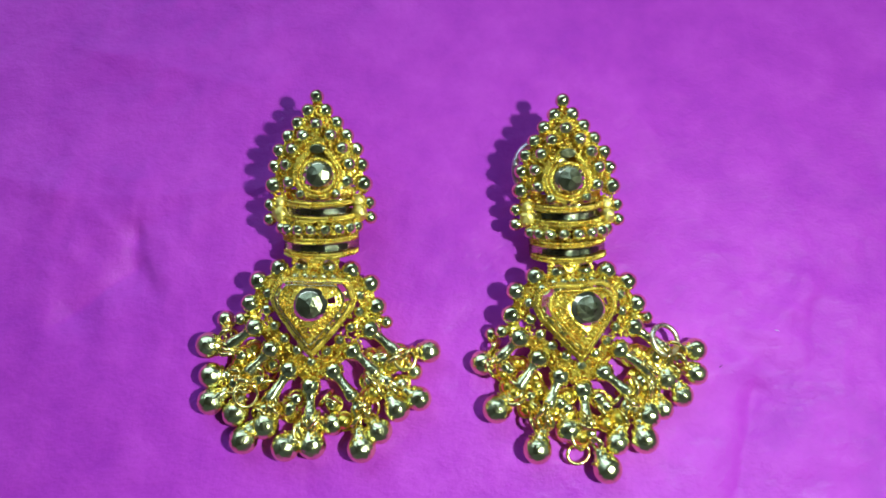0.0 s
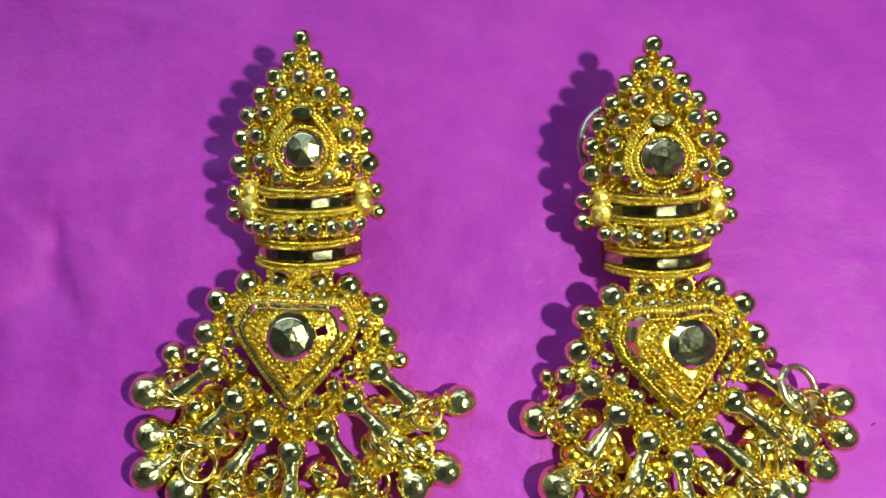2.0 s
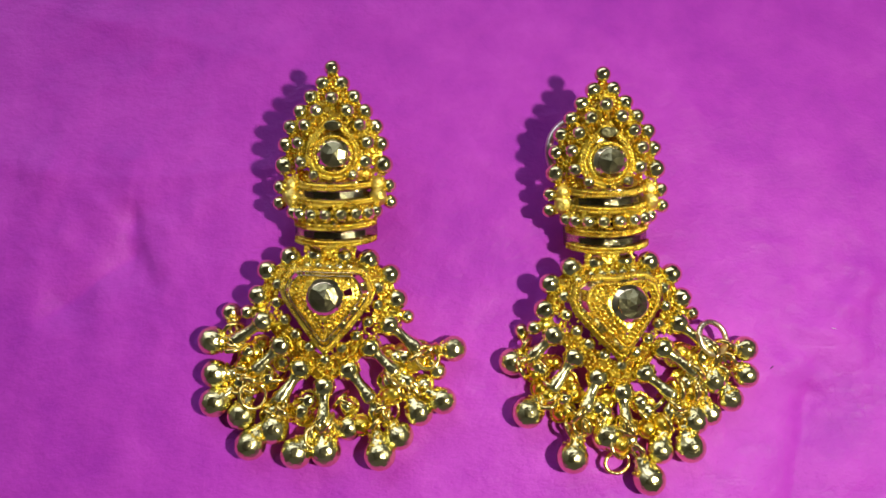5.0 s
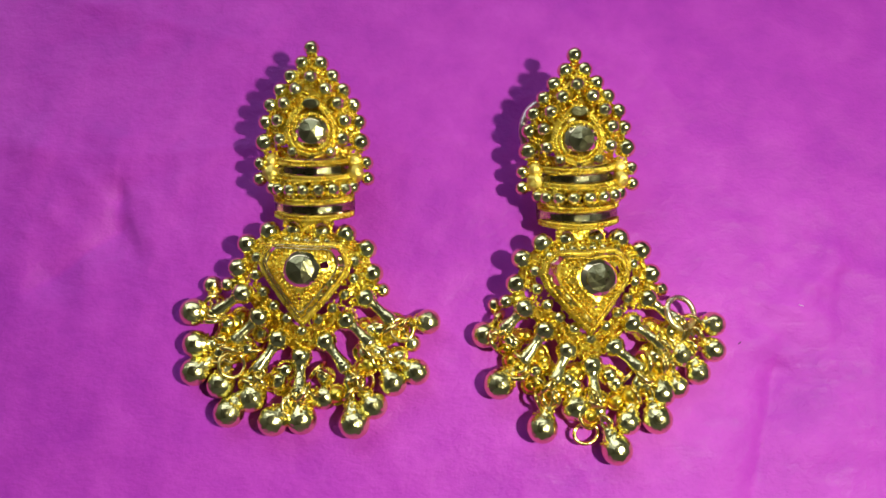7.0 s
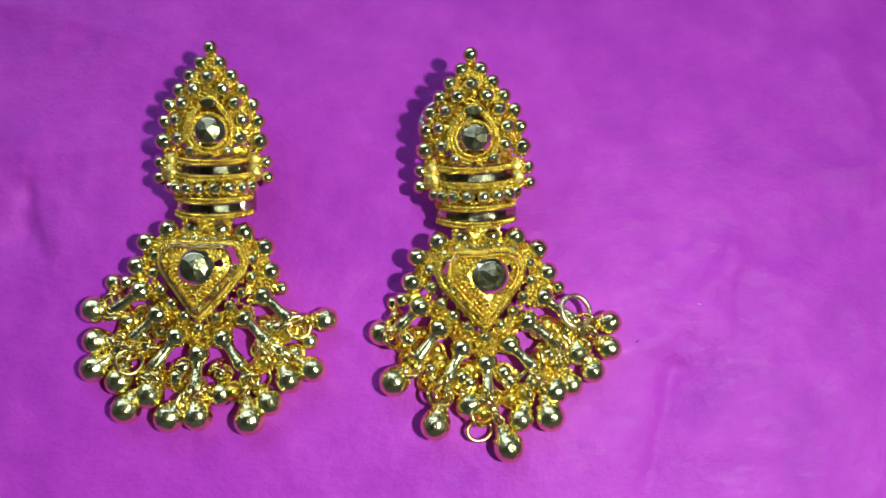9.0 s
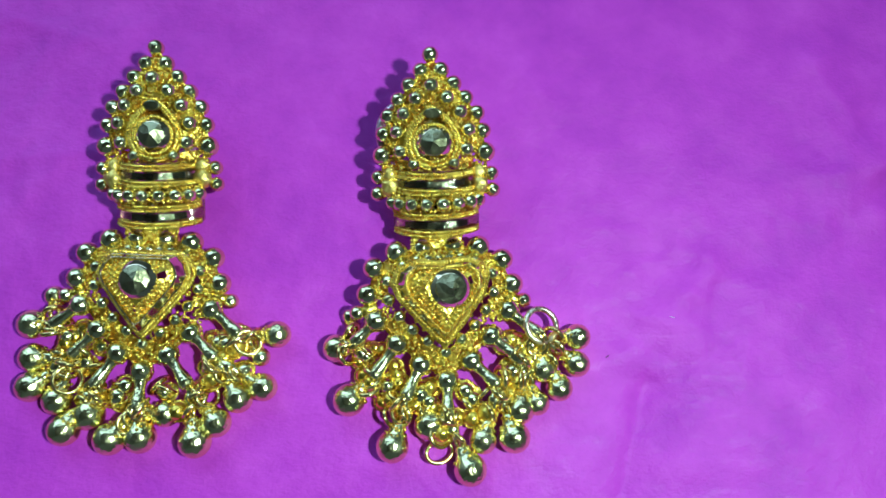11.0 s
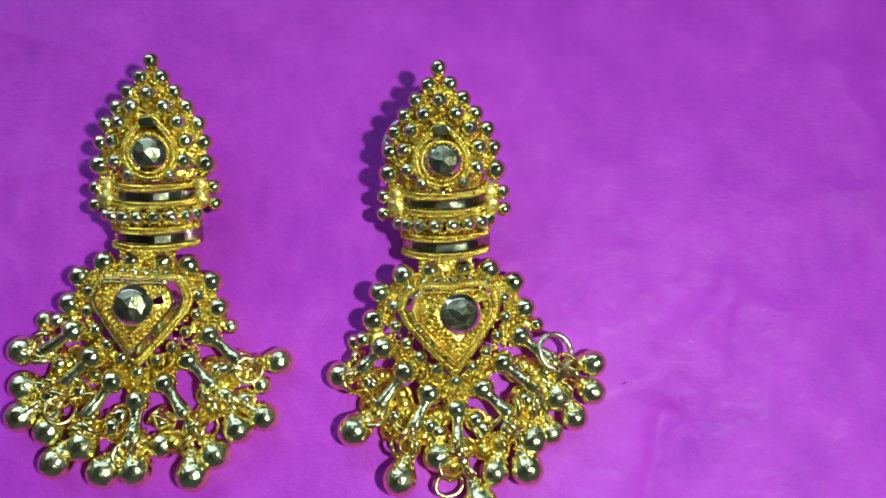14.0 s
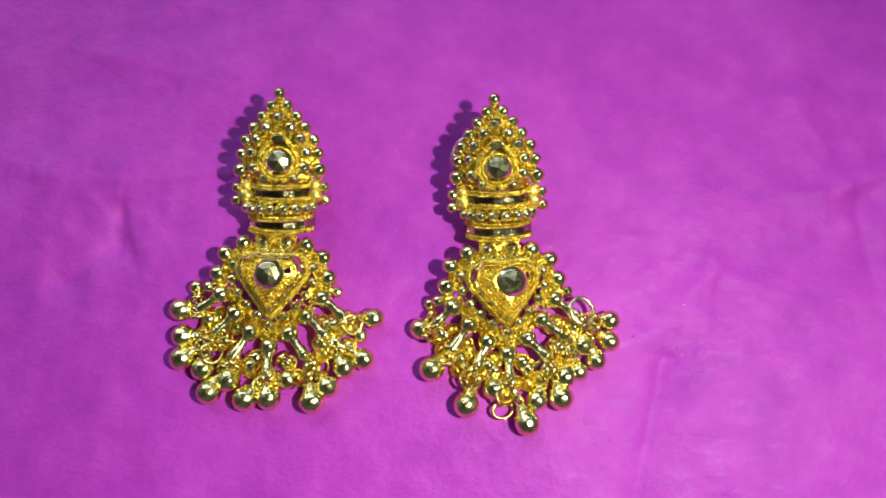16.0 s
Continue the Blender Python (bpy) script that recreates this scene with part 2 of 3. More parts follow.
def paper():
    bm = bmesh.new()
    xs, ys = steps(-210, 260, -72, 110, 0.65, 6.0), steps(-150, 190, -58, 66, 0.65, 6.0)
    grid = [[bm.verts.new((x, y, paper_z(x, y))) for x in xs] for y in ys]
    for r0, r1 in zip(grid, grid[1:]):
        for k in range(len(xs) - 1):
            bm.faces.new((r0[k], r0[k + 1], r1[k + 1], r1[k]))
    ob = part("paper_sheet", bm, PAPER, None)
    tagged(ob, "thin purple magenta paper sheet, creased and softly crumpled", "paper")
    return ob


paper()


def box(name, low, high, mat, label):
    bm = bmesh.new()
    bmesh.ops.create_cube(bm, size=1.0)
    for v in bm.verts:
        v.co = [(a + b) / 2 + c * (b - a) for a, b, c in zip(low, high, v.co)]
    me = bpy.data.meshes.new(name)
    bm.to_mesh(me)
    bm.free()
    return tagged(shared(name, me, mat, None, "", False), label, "", "", "structure")


box("floor", (-1.6, -1.6, -0.06), (1.6, 1.6, -0.004), BOARD, "brown board under the paper")
# unseen walls and a darkened ceiling, added for the gold to mirror
for side, low, high in (("wall_north", (-1.6, 1.6, -0.06), (1.6, 1.7, 2.2)), ("wall_south", (-1.6, -1.7, -0.06), (1.6, -1.6, 2.2)),
                        ("wall_east", (1.6, -1.7, -0.06), (1.7, 1.7, 2.2)), ("wall_west", (-1.7, -1.7, -0.06), (-1.6, 1.7, 2.2))):
    box(side, low, high, WALL, "plain dull painted wall")
box("ceiling", (-1.7, -1.7, 2.2), (1.7, 1.7, 2.3), CEILING, "plain unseen ceiling, darkened for dark reflections in the gold")

# ---- the earrings ----
BEAD = sphere_mesh("bead")
RIM = [(0, 13.8), (1.4, 11.6), (3.05, 9.65), (4.6, 7.6), (6.1, 5.4), (6.85, 2.9), (7.05, -0.1), (7.85, -3.1), (8.0, -5.45)]
INNER = [(0, 9.2), (2.1, 7.45), (3.8, 5.4), (4.85, 2.95), (4.5, 0.25), (2.7, -1.65)]
SKIRT = [(2.05, 0.35), (5.5, 0.0), (8.6, -2.0), (9.7, -5.5), (8.8, -9.1), (6.25, -12.4), (3.35, -15.5), (0, -17.9)]
RING = [(1.4, -1.2), (4.7, -2.05), (6.95, -3.9), (6.95, -6.4), (5.7, -8.75), (4.1, -10.7), (2.2, -12.4), (0, -14.1)]


def bead(parent, frame_, u, v, w, r):
    return shared("bead", BEAD, GOLD, parent, "", True, frame_ @ shift(u, v, w) @ Matrix.Scale(r, 4))


COLLAR = bpy.data.meshes.new("collar")
bm = bmesh.new()
ring_rng = random.Random(11)
grains(bm, [Vector((1.05 * math.cos(a), 1.05 * math.sin(a), -0.25 + ring_rng.uniform(-0.12, 0.12))) for a in (math.tau * (k + ring_rng.uniform(-0.3, 0.3)) / 22 for k in range(22))], ring_rng, 0.09, 0.19)
bmesh.ops.scale(bm, vec=(MM, MM, MM), verts=bm.verts)
bm.to_mesh(COLLAR)
bm.free()


def collar(parent, frame_, u, v, w, r):
    return shared("collar", COLLAR, GRAIN_GOLD, parent, "", True, frame_ @ shift(u, v, w) @ Matrix.Scale(r, 4))


CUP = bpy.data.meshes.new("cup")
bm = bmesh.new()
lathe(bm, [(-1.15, 0.3), (-1.1, 0.7), (-0.75, 1.05), (-0.3, 1.2), (-0.12, 1.26), (0.0, 1.22), (0.02, 1.0)], (0, 0, 0), (0, 0, 1), 20)
grains(bm, [Vector((1.2 * math.cos(k * math.tau / 22), 1.2 * math.sin(k * math.tau / 22), -0.05)) for k in range(22)], random.Random(5), 0.11, 0.19)
bmesh.ops.scale(bm, vec=(MM, MM, MM), verts=bm.verts)
bm.to_mesh(CUP)
bm.free()
# wears GRAIN_GOLD, its deep yellow standing for light bounced within the fringe
INNER_BEAD = sphere_mesh("inner_bead", 20, 12)


def cup(parent, x, y, z, r):
    return shared("bead_cup", CUP, GRAIN_GOLD, parent, "grained gold cup", True, shift(x, y, z) @ Matrix.Scale(r, 4))


def both(u):
    return (u, -u) if abs(u) > 0.05 else (u,)


def gem(parent, frame_, u, v, w, r, rng):
    """A cut dome of flat facets in a smooth sloping cup."""
    bm = bmesh.new()
    lathe(bm, [(-1.9, r * 1.33), (-0.69, r * 1.31), (-0.67, r * 1.305), (-0.64, r * 1.29), (-0.12, r * 1.06), (-0.09, r * 1.04), (0.02, r * 1.0), (0.03, r * 0.9)], (u, v, w), (0, 0, 1), 40)
    cup = part("bezel", bm, RIM_GOLD, parent, "smooth gold cup", True, frame_)
    bm = bmesh.new()
    turn = rng.uniform(0, 1)
    rings = []
    for n, rr, h in ((10, 1.0, 0.0), (10, 0.97, 0.16), (5, 0.56, 0.56)):
        at = [turn + (k + 0.25 * (n == 5) + rng.uniform(-0.14, 0.14)) * math.tau / n for k in range(n)]
        rings.append([bm.verts.new((u + r * rr * math.cos(a) + rng.gauss(0, 0.03), v + r * rr * math.sin(a) + rng.gauss(0, 0.03), w + h + rng.gauss(0, 0.04))) for a in at])
    top = bm.verts.new((u + rng.uniform(-0.25, 0.25), v + rng.uniform(-0.2, 0.2), w + 0.95))
    a, b, c = rings
    for k in range(10):
        bm.faces.new((a[k], a[(k + 1) % 10], b[(k + 1) % 10], b[k]))
    for k in range(5):
        bm.faces.new((b[2 * k], b[2 * k + 1], c[k]))
        bm.faces.new((b[2 * k + 1], b[(2 * k + 2) % 10], c[(k + 1) % 5], c[k]))
        bm.faces.new((c[k], c[(k + 1) % 5], top))
    part("gemstone", bm, CUT_GOLD, cup, "faceted mirror-cut stone", False)


def arch(half, high, v, low=-1.2, sweep=1.45, n=40, span=1.0):
    out = []
    for i in range(n + 1):
        a = sweep * span * (2 * i / n - 1)
        rise = (high - low) * (math.cos(a) - math.cos(sweep)) / (1 - math.cos(sweep))
        out.append((half * math.sin(a) / math.sin(sweep), v + 0.55 - 0.24 * (rise + low), low + rise))
    return out


def strip(bm, lower, upper):
    a, b = [bm.verts.new(p) for p in lower], [bm.verts.new(p) for p in upper]
    for i in range(len(a) - 1):
        bm.faces.new((a[i], a[i + 1], b[i + 1], b[i]))


def stud(earring, fr, rng):
    """The upper plaque: a pointed dome of beads with a stone, over a crown of bands."""
    up = lambda u, v: 1.1 + 1.5 * max(0.0, 1 - math.hypot(u / 6.5, (v - 2) / 11))
    outer = [(u, v, 0.0) for u, v in mirrored(RIM[:7])]
    inner = [(u, v, 0.7) for u, v in mirrored([(0, 9.4), (1.2, 8.7), (2.3, 7.6), (3.4, 6.0), (4.4, 4.4), (4.9, 2.6), (4.6, 0.2)])]
    bm = bmesh.new()
    sheet(bm, outer, inner, {6}, 0.7)
    part("plate", bm, GRAIN_GOLD, earring, "openwork gold plate", False, fr)
    core = [(u, v, 1.3) for u, v in mirrored([(0, 6.6), (0.9, 5.9), (1.7, 5.0), (2.5, 4.0), (3.0, 2.8), (3.1, 1.2), (2.4, -0.9)])]
    bm = bmesh.new()
    sheet(bm, inner, core, {1, 11, 6}, 0.6)
    part("plate", bm, GRAIN_GOLD, earring, "openwork gold plate", False, fr)
    for i, (u, v) in enumerate(RIM):
        r = 1.45 if i == 6 else (1.06 if i > 6 else 1.15)
        for s in both(u):
            bead(earring, fr, s, v, 0.2 if i < 7 else -0.3, r)
    for i, (u, v) in enumerate(INNER):
        for s in both(u):
            bead(earring, fr, s, v, up(s, v) + 0.1, 1.04 if i < 5 else 0.9)
    bead(earring, fr, 0, -2.3, 1.7, 0.5)
    bm = bmesh.new()
    lathe(bm, [(0, 0.5), (0.0, 2.9), (0.9, 2.75), (0.9, 0.5)], (0, 1.2, 0.6), (0, 0, 1), 28)
    part("floor_disc", bm, GRAIN_GOLD, earring, "", False, fr)
    bm = bmesh.new()
    loft(bm, [[(u * 0.8, v * 0.86, w) for u, v, _ in outer] for w in (-0.75, -0.35)])
    part("back_plate", bm, WIRE_GOLD, earring, "", False, fr)
    # twisted wires round the stone
    for k, (r, w, tip) in enumerate(((2.6, 2.15, 0.0), (3.25, 1.95, 1.5), (3.65, 1.65, 1.45))):
        pts = []
        for i in range(48):
            a = math.tau * i / 48
            lift = max(0.0, math.sin(a)) ** 4
            pts.append((r * math.cos(a) * (1 - 0.4 * lift * (tip > 0)), 1.2 + r * math.sin(a) + tip * lift, w))
        bm = bmesh.new()
        rope(bm, pts, True, 0.2, 0.18)
        part("twisted_wire", bm, GRAIN_GOLD, earring, "", True, fr)
    gem(earring, fr, 0.15, 1.2, 3.3, 1.8, rng)
    bm = bmesh.new()
    lathe(bm, [(-1.2, 0.7), (-0.4, 1.1), (0.0, 1.2), (0.3, 1.05), (0.36, 0.9)], (0, 0, 0), (-0.12, -0.14, 1), 24)
    part("cut_disc", bm, CUT_GOLD, earring, "flat-cut oval disc", False, fr @ shift(0.1, 5.3, 2.5) @ Matrix.Diagonal((1.08, 0.62, 1, 1)))
    # wings beside the crown
    for s in (1, -1):
        bm = bmesh.new()
        a = [bm.verts.new((s * u, v, w)) for u, v, w in ((5.2, -1.7, 0.1), (6.5, -1.6, 0.0), (7.2, -3.2, -0.2), (7.2, -5.4, -0.3), (5.8, -6.0, 0.1), (5.2, -4.0, 0.5))]
        bm.faces.new(a[::-1] if s > 0 else a)
        bmesh.ops.solidify(bm, geom=bm.faces[:], thickness=0.7)
        part("wing", bm, GRAIN_GOLD, earring, "", False, fr)
    # the crown: two faceted bands between twisted wires, and a row of beads
    bm = bmesh.new()
    strip(bm, arch(6.0, 3.1, -11.4), arch(6.0, 3.1, -8.4))
    strip(bm, arch(5.7, 3.1, -5.6), arch(5.7, 3.1, -2.6))
    bmesh.ops.solidify(bm, geom=bm.faces[:], thickness=0.4)
    part("crown_shell", bm, RIM_GOLD, earring, "smooth arched gold shell", True, fr)
    bm = bmesh.new()
    strip(bm, arch(5.9, 2.8, -8.5), arch(5.9, 2.8, -5.5))
    bmesh.ops.solidify(bm, geom=bm.faces[:], thickness=0.4)
    part("crown_band", bm, GRAIN_GOLD, earring, "grained gold band", True, fr)
    bm = bmesh.new()
    a = [bm.verts.new(p) for p in ((-5.6, -0.4, -0.7), (-5.2, -3.0, -0.4), (0, -3.2, 1.2), (5.2, -3.0, -0.4), (5.6, -0.4, -0.7), (2.4, -1.2, 0.8), (-2.4, -1.2, 0.8))]
    for quad in ((0, 1, 6), (1, 2, 5, 6), (2, 3, 5), (3, 4, 5)):
        bm.faces.new([a[k] for k in quad])
    bmesh.ops.solidify(bm, geom=bm.faces[:], thickness=0.4)
    part("plate", bm, GRAIN_GOLD, earring, "openwork gold plate", False, fr)
    for v, half, high in ((-4.35, 5.8, 3.5), (-10.0, 6.0, 3.5)):
        bm = bmesh.new()
        strip(bm, arch(half * 0.72, high, v - 0.46, 1.7, 1.0, 5), arch(half * 0.72, high, v + 0.46, 1.7, 1.0, 5))
        bmesh.ops.solidify(bm, geom=bm.faces[:], thickness=0.5)
        part("faceted_band", bm, FACET_GOLD, earring, "mirror-cut faceted band", False, fr)
    for v, half, high in ((-3.2, 5.8, 3.6), (-5.45, 6.0, 3.6), (-8.85, 6.1, 3.4), (-11.15, 6.1, 3.5)):
        bm = bmesh.new()
        rope(bm, arch(half, high, v + 0.23, span=0.84), False, 0.13, 0.15, 0.66)
        rope(bm, arch(half, high + 0.05, v - 0.23, span=0.84), False, 0.13, 0.15, -0.66)
        part("twisted_wire", bm, GRAIN_GOLD, earring, "", True, fr)
    for i in range(8):
        a = 1.22 * (2 * i / 7 - 1)
        bead(earring, fr, 6.3 * math.sin(a), -6.6 - 0.7 * math.cos(a), 3.5 * math.cos(a) - 0.1, 0.98)
    # grains strewn between the beads
    spots = strewn(outer, inner, 420, rng) + strewn(inner, core, 200, rng)
    for s in (1, -1):
        for v, size in ((-2.8, 1.15), (-4.6, 1.45)):
            bm = bmesh.new()
            bmesh.ops.create_icosphere(bm, subdivisions=2, radius=size)
            for p in bm.verts:
                p.co = (p.co.x * 0.85 * rng.uniform(0.75, 1.2) + s * 6.2, p.co.y * rng.uniform(0.75, 1.15) + v, p.co.z * 0.62 * rng.uniform(0.6, 1.4) + 0.5)
            part("foil_point", bm, FOIL_GOLD, earring, "crumpled bright gold point", True, fr)
        spots += [Vector((s * rng.uniform(3.6, 6.4), rng.uniform(-2.6, 0.4), rng.uniform(-0.4, 0.3))) for _ in range(45)]
        spots += [Vector((s * rng.uniform(5.2, 7.2), rng.uniform(-6.0, -1.5), rng.uniform(0.0, 0.8))) for _ in range(130)]
    spots += [Vector((rng.uniform(-4.6, 4.6), rng.uniform(-2.9, -1.6), 0.9 + rng.uniform(-0.1, 0.7))) for _ in range(80)]
    for i in range(300):
        a = rng.uniform(-1.4, 1.4)
        spots.append(Vector((6.0 * math.sin(a), rng.uniform(-8.2, -5.9) + 0.5 - 0.7 * math.cos(a), 3.0 * math.cos(a) + rng.uniform(-0.1, 0.25))))
    bm = bmesh.new()
    grains(bm, spots, rng, 0.15, 0.32)
    tagged(part("granulation", bm, GRAIN_GOLD, earring, "tiny gold grains", True, fr), kind="stuff")


def strewn(outer, inner, n, rng):
    """Places spread over the band between two loops."""
    out = []
    for _ in range(n):
        i, f, g = rng.randrange(len(outer)), rng.random(), rng.random()
        j = (i + 1) % len(outer)
        a, b = Vector(outer[i]).lerp(Vector(outer[j]), f), Vector(inner[i]).lerp(Vector(inner[j]), f)
        out.append(a.lerp(b, g) + Vector((0, 0, rng.uniform(0.0, 0.4))))
    return out


def shield(s, w, soft, cu=0.0, cv=-5.9):
    """The boss's outline about its middle: five corners, rounded by soft."""
    half = [(0, -2.35 - 0.25 * soft), (3.0, -2.25), (4.1, -2.35), (4.9, -3.3), (5.4, -4.7), (4.9, -6.0), (2.5, -9.2), (0.5, -11.6), (0, -12.0)]
    if soft:
        half = [(0, -2.45), (1.8, -2.2), (3.7, -2.25), (4.9, -3.1), (5.3, -4.6), (4.8, -6.2), (2.6, -9.1), (0.5, -11.6), (0, -12.0)]
    return [(cu * (1 - s) + u * s, cv + (v - cv) * s, w) for u, v in mirrored(half)]


def loft(bm, loops, cap=True, holes=()):
    rings = [[bm.verts.new(p) for p in loop] for loop in loops]
    n = len(rings[0])
    for i, (a, b) in enumerate(zip(rings, rings[1:])):
        for k in range(n):
            if (i, k) not in holes:
                bm.faces.new((a[(k + 1) % n], a[k], b[k], b[(k + 1) % n]))
    if cap:
        bm.faces.new(rings[-1][::-1])


def pendant(earring, fr, soft, lean, rng):
    """The lower plaque: beads round a raised shield with a stone."""
    outer, inner = [(u, v, 0.0) for u, v in mirrored(SKIRT)], [(u, v, 0.7) for u, v in mirrored(RING)]
    bm = bmesh.new()
    sheet(bm, outer, inner, {4, 10}, 0.7)
    part("plate", bm, GRAIN_GOLD, earring, "openwork gold plate", False, fr)
    for i, (u, v) in enumerate(SKIRT):
        r = (1.3, 1.55, 1.5, 1.5, 1.55, 1.55, 1.55, 1.55)[i]
        for s in both(u):
            bead(earring, fr, s, v, 0.3 if i < 4 else 0.6, r)
            if i > 3:
                collar(earring, fr, s, v, 0.6 + r * 0.35, r * 0.9)
    for u in both(11.2):
        bead(earring, fr, u, -7.9, -0.2, 1.05)
        bm = bmesh.new()
        tube(bm, [(u * 0.76, -7.3, 0), (u, -7.9, -0.3)], 0.85)
        part("strut", bm, GRAIN_GOLD, earring, "", True, fr)
    for i, (u, v) in enumerate(RING):
        for s in both(u):
            bead(earring, fr, s, v, 1.0, 0.65 if i == 0 else 0.88)
    for u in (-2.9, 0.0, 2.9):
        bead(earring, fr, u, -1.25, 0.9, 0.62)
    # hinge to the crown above
    bm = bmesh.new()
    loft(bm, [[(u, v, w) for u, v in ((-3.6, 0.2), (3.6, 0.2), (3.0, 2.0), (-3.0, 2.0))] for w in (-0.5, 0.45)])
    part("hinge", bm, GRAIN_GOLD, earring, "", False, fr)
    bm = bmesh.new()
    loft(bm, [shield(1.1, 0.3, soft), shield(1.08, 2.3, soft, lean * 0.3), shield(1.065, 2.85, soft, lean * 0.3), shield(0.925, 4.25, soft, lean * 0.5), shield(0.905, 4.27, soft, lean * 0.5), shield(0.87, 3.75, soft, lean * 0.7)], False)
    boss = part("boss", bm, RIM_GOLD, earring, "raised gold shield with polished cut rim", False, fr)
    bm = bmesh.new()
    loft(bm, [shield(0.88, 3.8, soft, lean * 0.7), shield(0.7, 4.1, soft, lean), shield(0.5, 4.45, soft, lean)], True, {(1, 3), (1, 8)})
    part("boss_floor", bm, GRAIN_GOLD, boss, "", False)
    bm = bmesh.new()
    if soft:
        rope(bm, shield(0.905, 4.3, soft, lean * 0.5), True, 0.15, 0.13)
        part("twisted_wire", bm, GRAIN_GOLD, boss)
    else:
        tube(bm, resample(shield(0.915, 4.27, soft, lean * 0.5), 0.45, True), 0.11, 8, True)
        tube(bm, resample(shield(1.062, 2.9, soft, lean * 0.3), 0.45, True), 0.08, 8, True)
        part("rim", bm, RIM_GOLD, boss, "polished gold rim")
    bm = bmesh.new()
    rope(bm, shield(1.13, 2.3, soft, lean * 0.3), True, 0.19, 0.17)
    rope(bm, shield(1.19, 1.5, soft), True, 0.19, 0.17)
    part("twisted_wire", bm, GRAIN_GOLD, boss)
    bm = bmesh.new()
    for size, w, left_out in ((0.79, 4.03, 0.0), (0.68, 4.25, 0.02), (0.55, 4.5, 0.1)):
        row = [p for p in resample(shield(size, w, soft, lean), 0.62, True) if rng.random() > left_out and (size > 0.71 or math.hypot(p.x - 3.4, p.y + 4.6) > 1.0)]
        grains(bm, row, rng, 0.27, 0.34)
    fill = [p for p in strewn(shield(0.77, 3.95, soft, lean), shield(0.5, 4.35, soft, lean), 70, rng) if math.hypot(p.x - 3.4, p.y + 4.6) > 1.0]
    grains(bm, fill, rng, 0.14, 0.20)
    tagged(part("granulation", bm, GRAIN_GOLD, boss, "tiny gold grains in rows"), kind="stuff")
    gem(earring, fr, lean, -5.5, 5.2, 2.0, rng)
    skirt = [(u * 1.2, -5.9 + (v + 5.9) * 1.18, 0.9) for u, v, w in shield(1.0, 0, soft)]
    spots = strewn(outer, inner, 700, rng)
    for p in resample(skirt, 0.5, True):
        spots += [p + Vector((rng.gauss(0, 0.3), rng.gauss(0, 0.3), rng.uniform(-0.1, 0.2))) for _ in range(2)]
    spots += [Vector((rng.uniform(-3.5, 3.5), rng.uniform(0.1, 2.0), rng.uniform(0.35, 0.7))) for _ in range(190)]
    bm = bmesh.new()
    grains(bm, spots, rng, 0.15, 0.34)
    tagged(part("granulation", bm, GRAIN_GOLD, earring, "tiny gold grains", True, fr), kind="stuff")


def wire_ring(earring, centre, normal, r, wire, oval=1.0, mat=WIRE_GOLD):
    q = Vector(normal).to_track_quat("Z", "Y")
    pts = [Vector(centre) + q @ Vector((r * math.cos(a), r * oval * math.sin(a), 0)) for a in (math.tau * i / 22 for i in range(22))]
    bm = bmesh.new()
    tube(bm, pts, wire, 7, True)
    return part("jump_ring", bm, mat, earring)


def drop(earring, x, y, r, hook, rng):
    """A ball with a neck and a loop, hanging towards its hook."""
    z = paper_z(x, y) + r - 0.3
    c = Vector((x, y, z))
    way = (Vector(hook) - c).normalized()
    bm = bmesh.new()
    profile = [(r * -math.cos(a), r * math.sin(a)) for a in (2.35 * i / 13 for i in range(14))]
    profile += [(r * 0.92, r * 0.55), (r * 1.15, r * 0.44), (r * 1.4, r * 0.36), (r * 1.52, r * 0.3), (r * 1.56, r * 0.15)]
    lathe(bm, profile, c, way, 26)
    ball = part("pear_drop", bm, DROP_GOLD, earring)
    eye = c + way * (r * 1.56 + 0.45)
    q = way.cross(Vector((0, 0, 1))).normalized()
    bm = bmesh.new()
    tube(bm, [eye + (way * math.cos(a) + (q * 0.5 + Vector((0, 0, 0.8))) * math.sin(a)) * 0.72 for a in (math.tau * i / 16 for i in range(16))], 0.32, 6, True)
    part("loop", bm, WIRE_GOLD, ball)
    # grains where the neck leaves the ball
    side = way.orthogonal().normalized()
    over = way.cross(side)
    spots = []
    for _ in range(46):
        a, dist = rng.uniform(0, math.tau), rng.uniform(0.66, 1.3)
        wide = max(0.3, math.sqrt(max(0.0, 1 - dist * dist))) if dist < 0.95 else rng.uniform(0.34, 0.5)
        spots.append(c + (way * dist + (side * math.cos(a) + over * math.sin(a)) * wide) * r)
    bm = bmesh.new()
    grains(bm, spots, rng, 0.16, 0.34)
    tagged(part("granulation", bm, GRAIN_GOLD, ball, "tiny gold grains"), kind="stuff")
    return eye


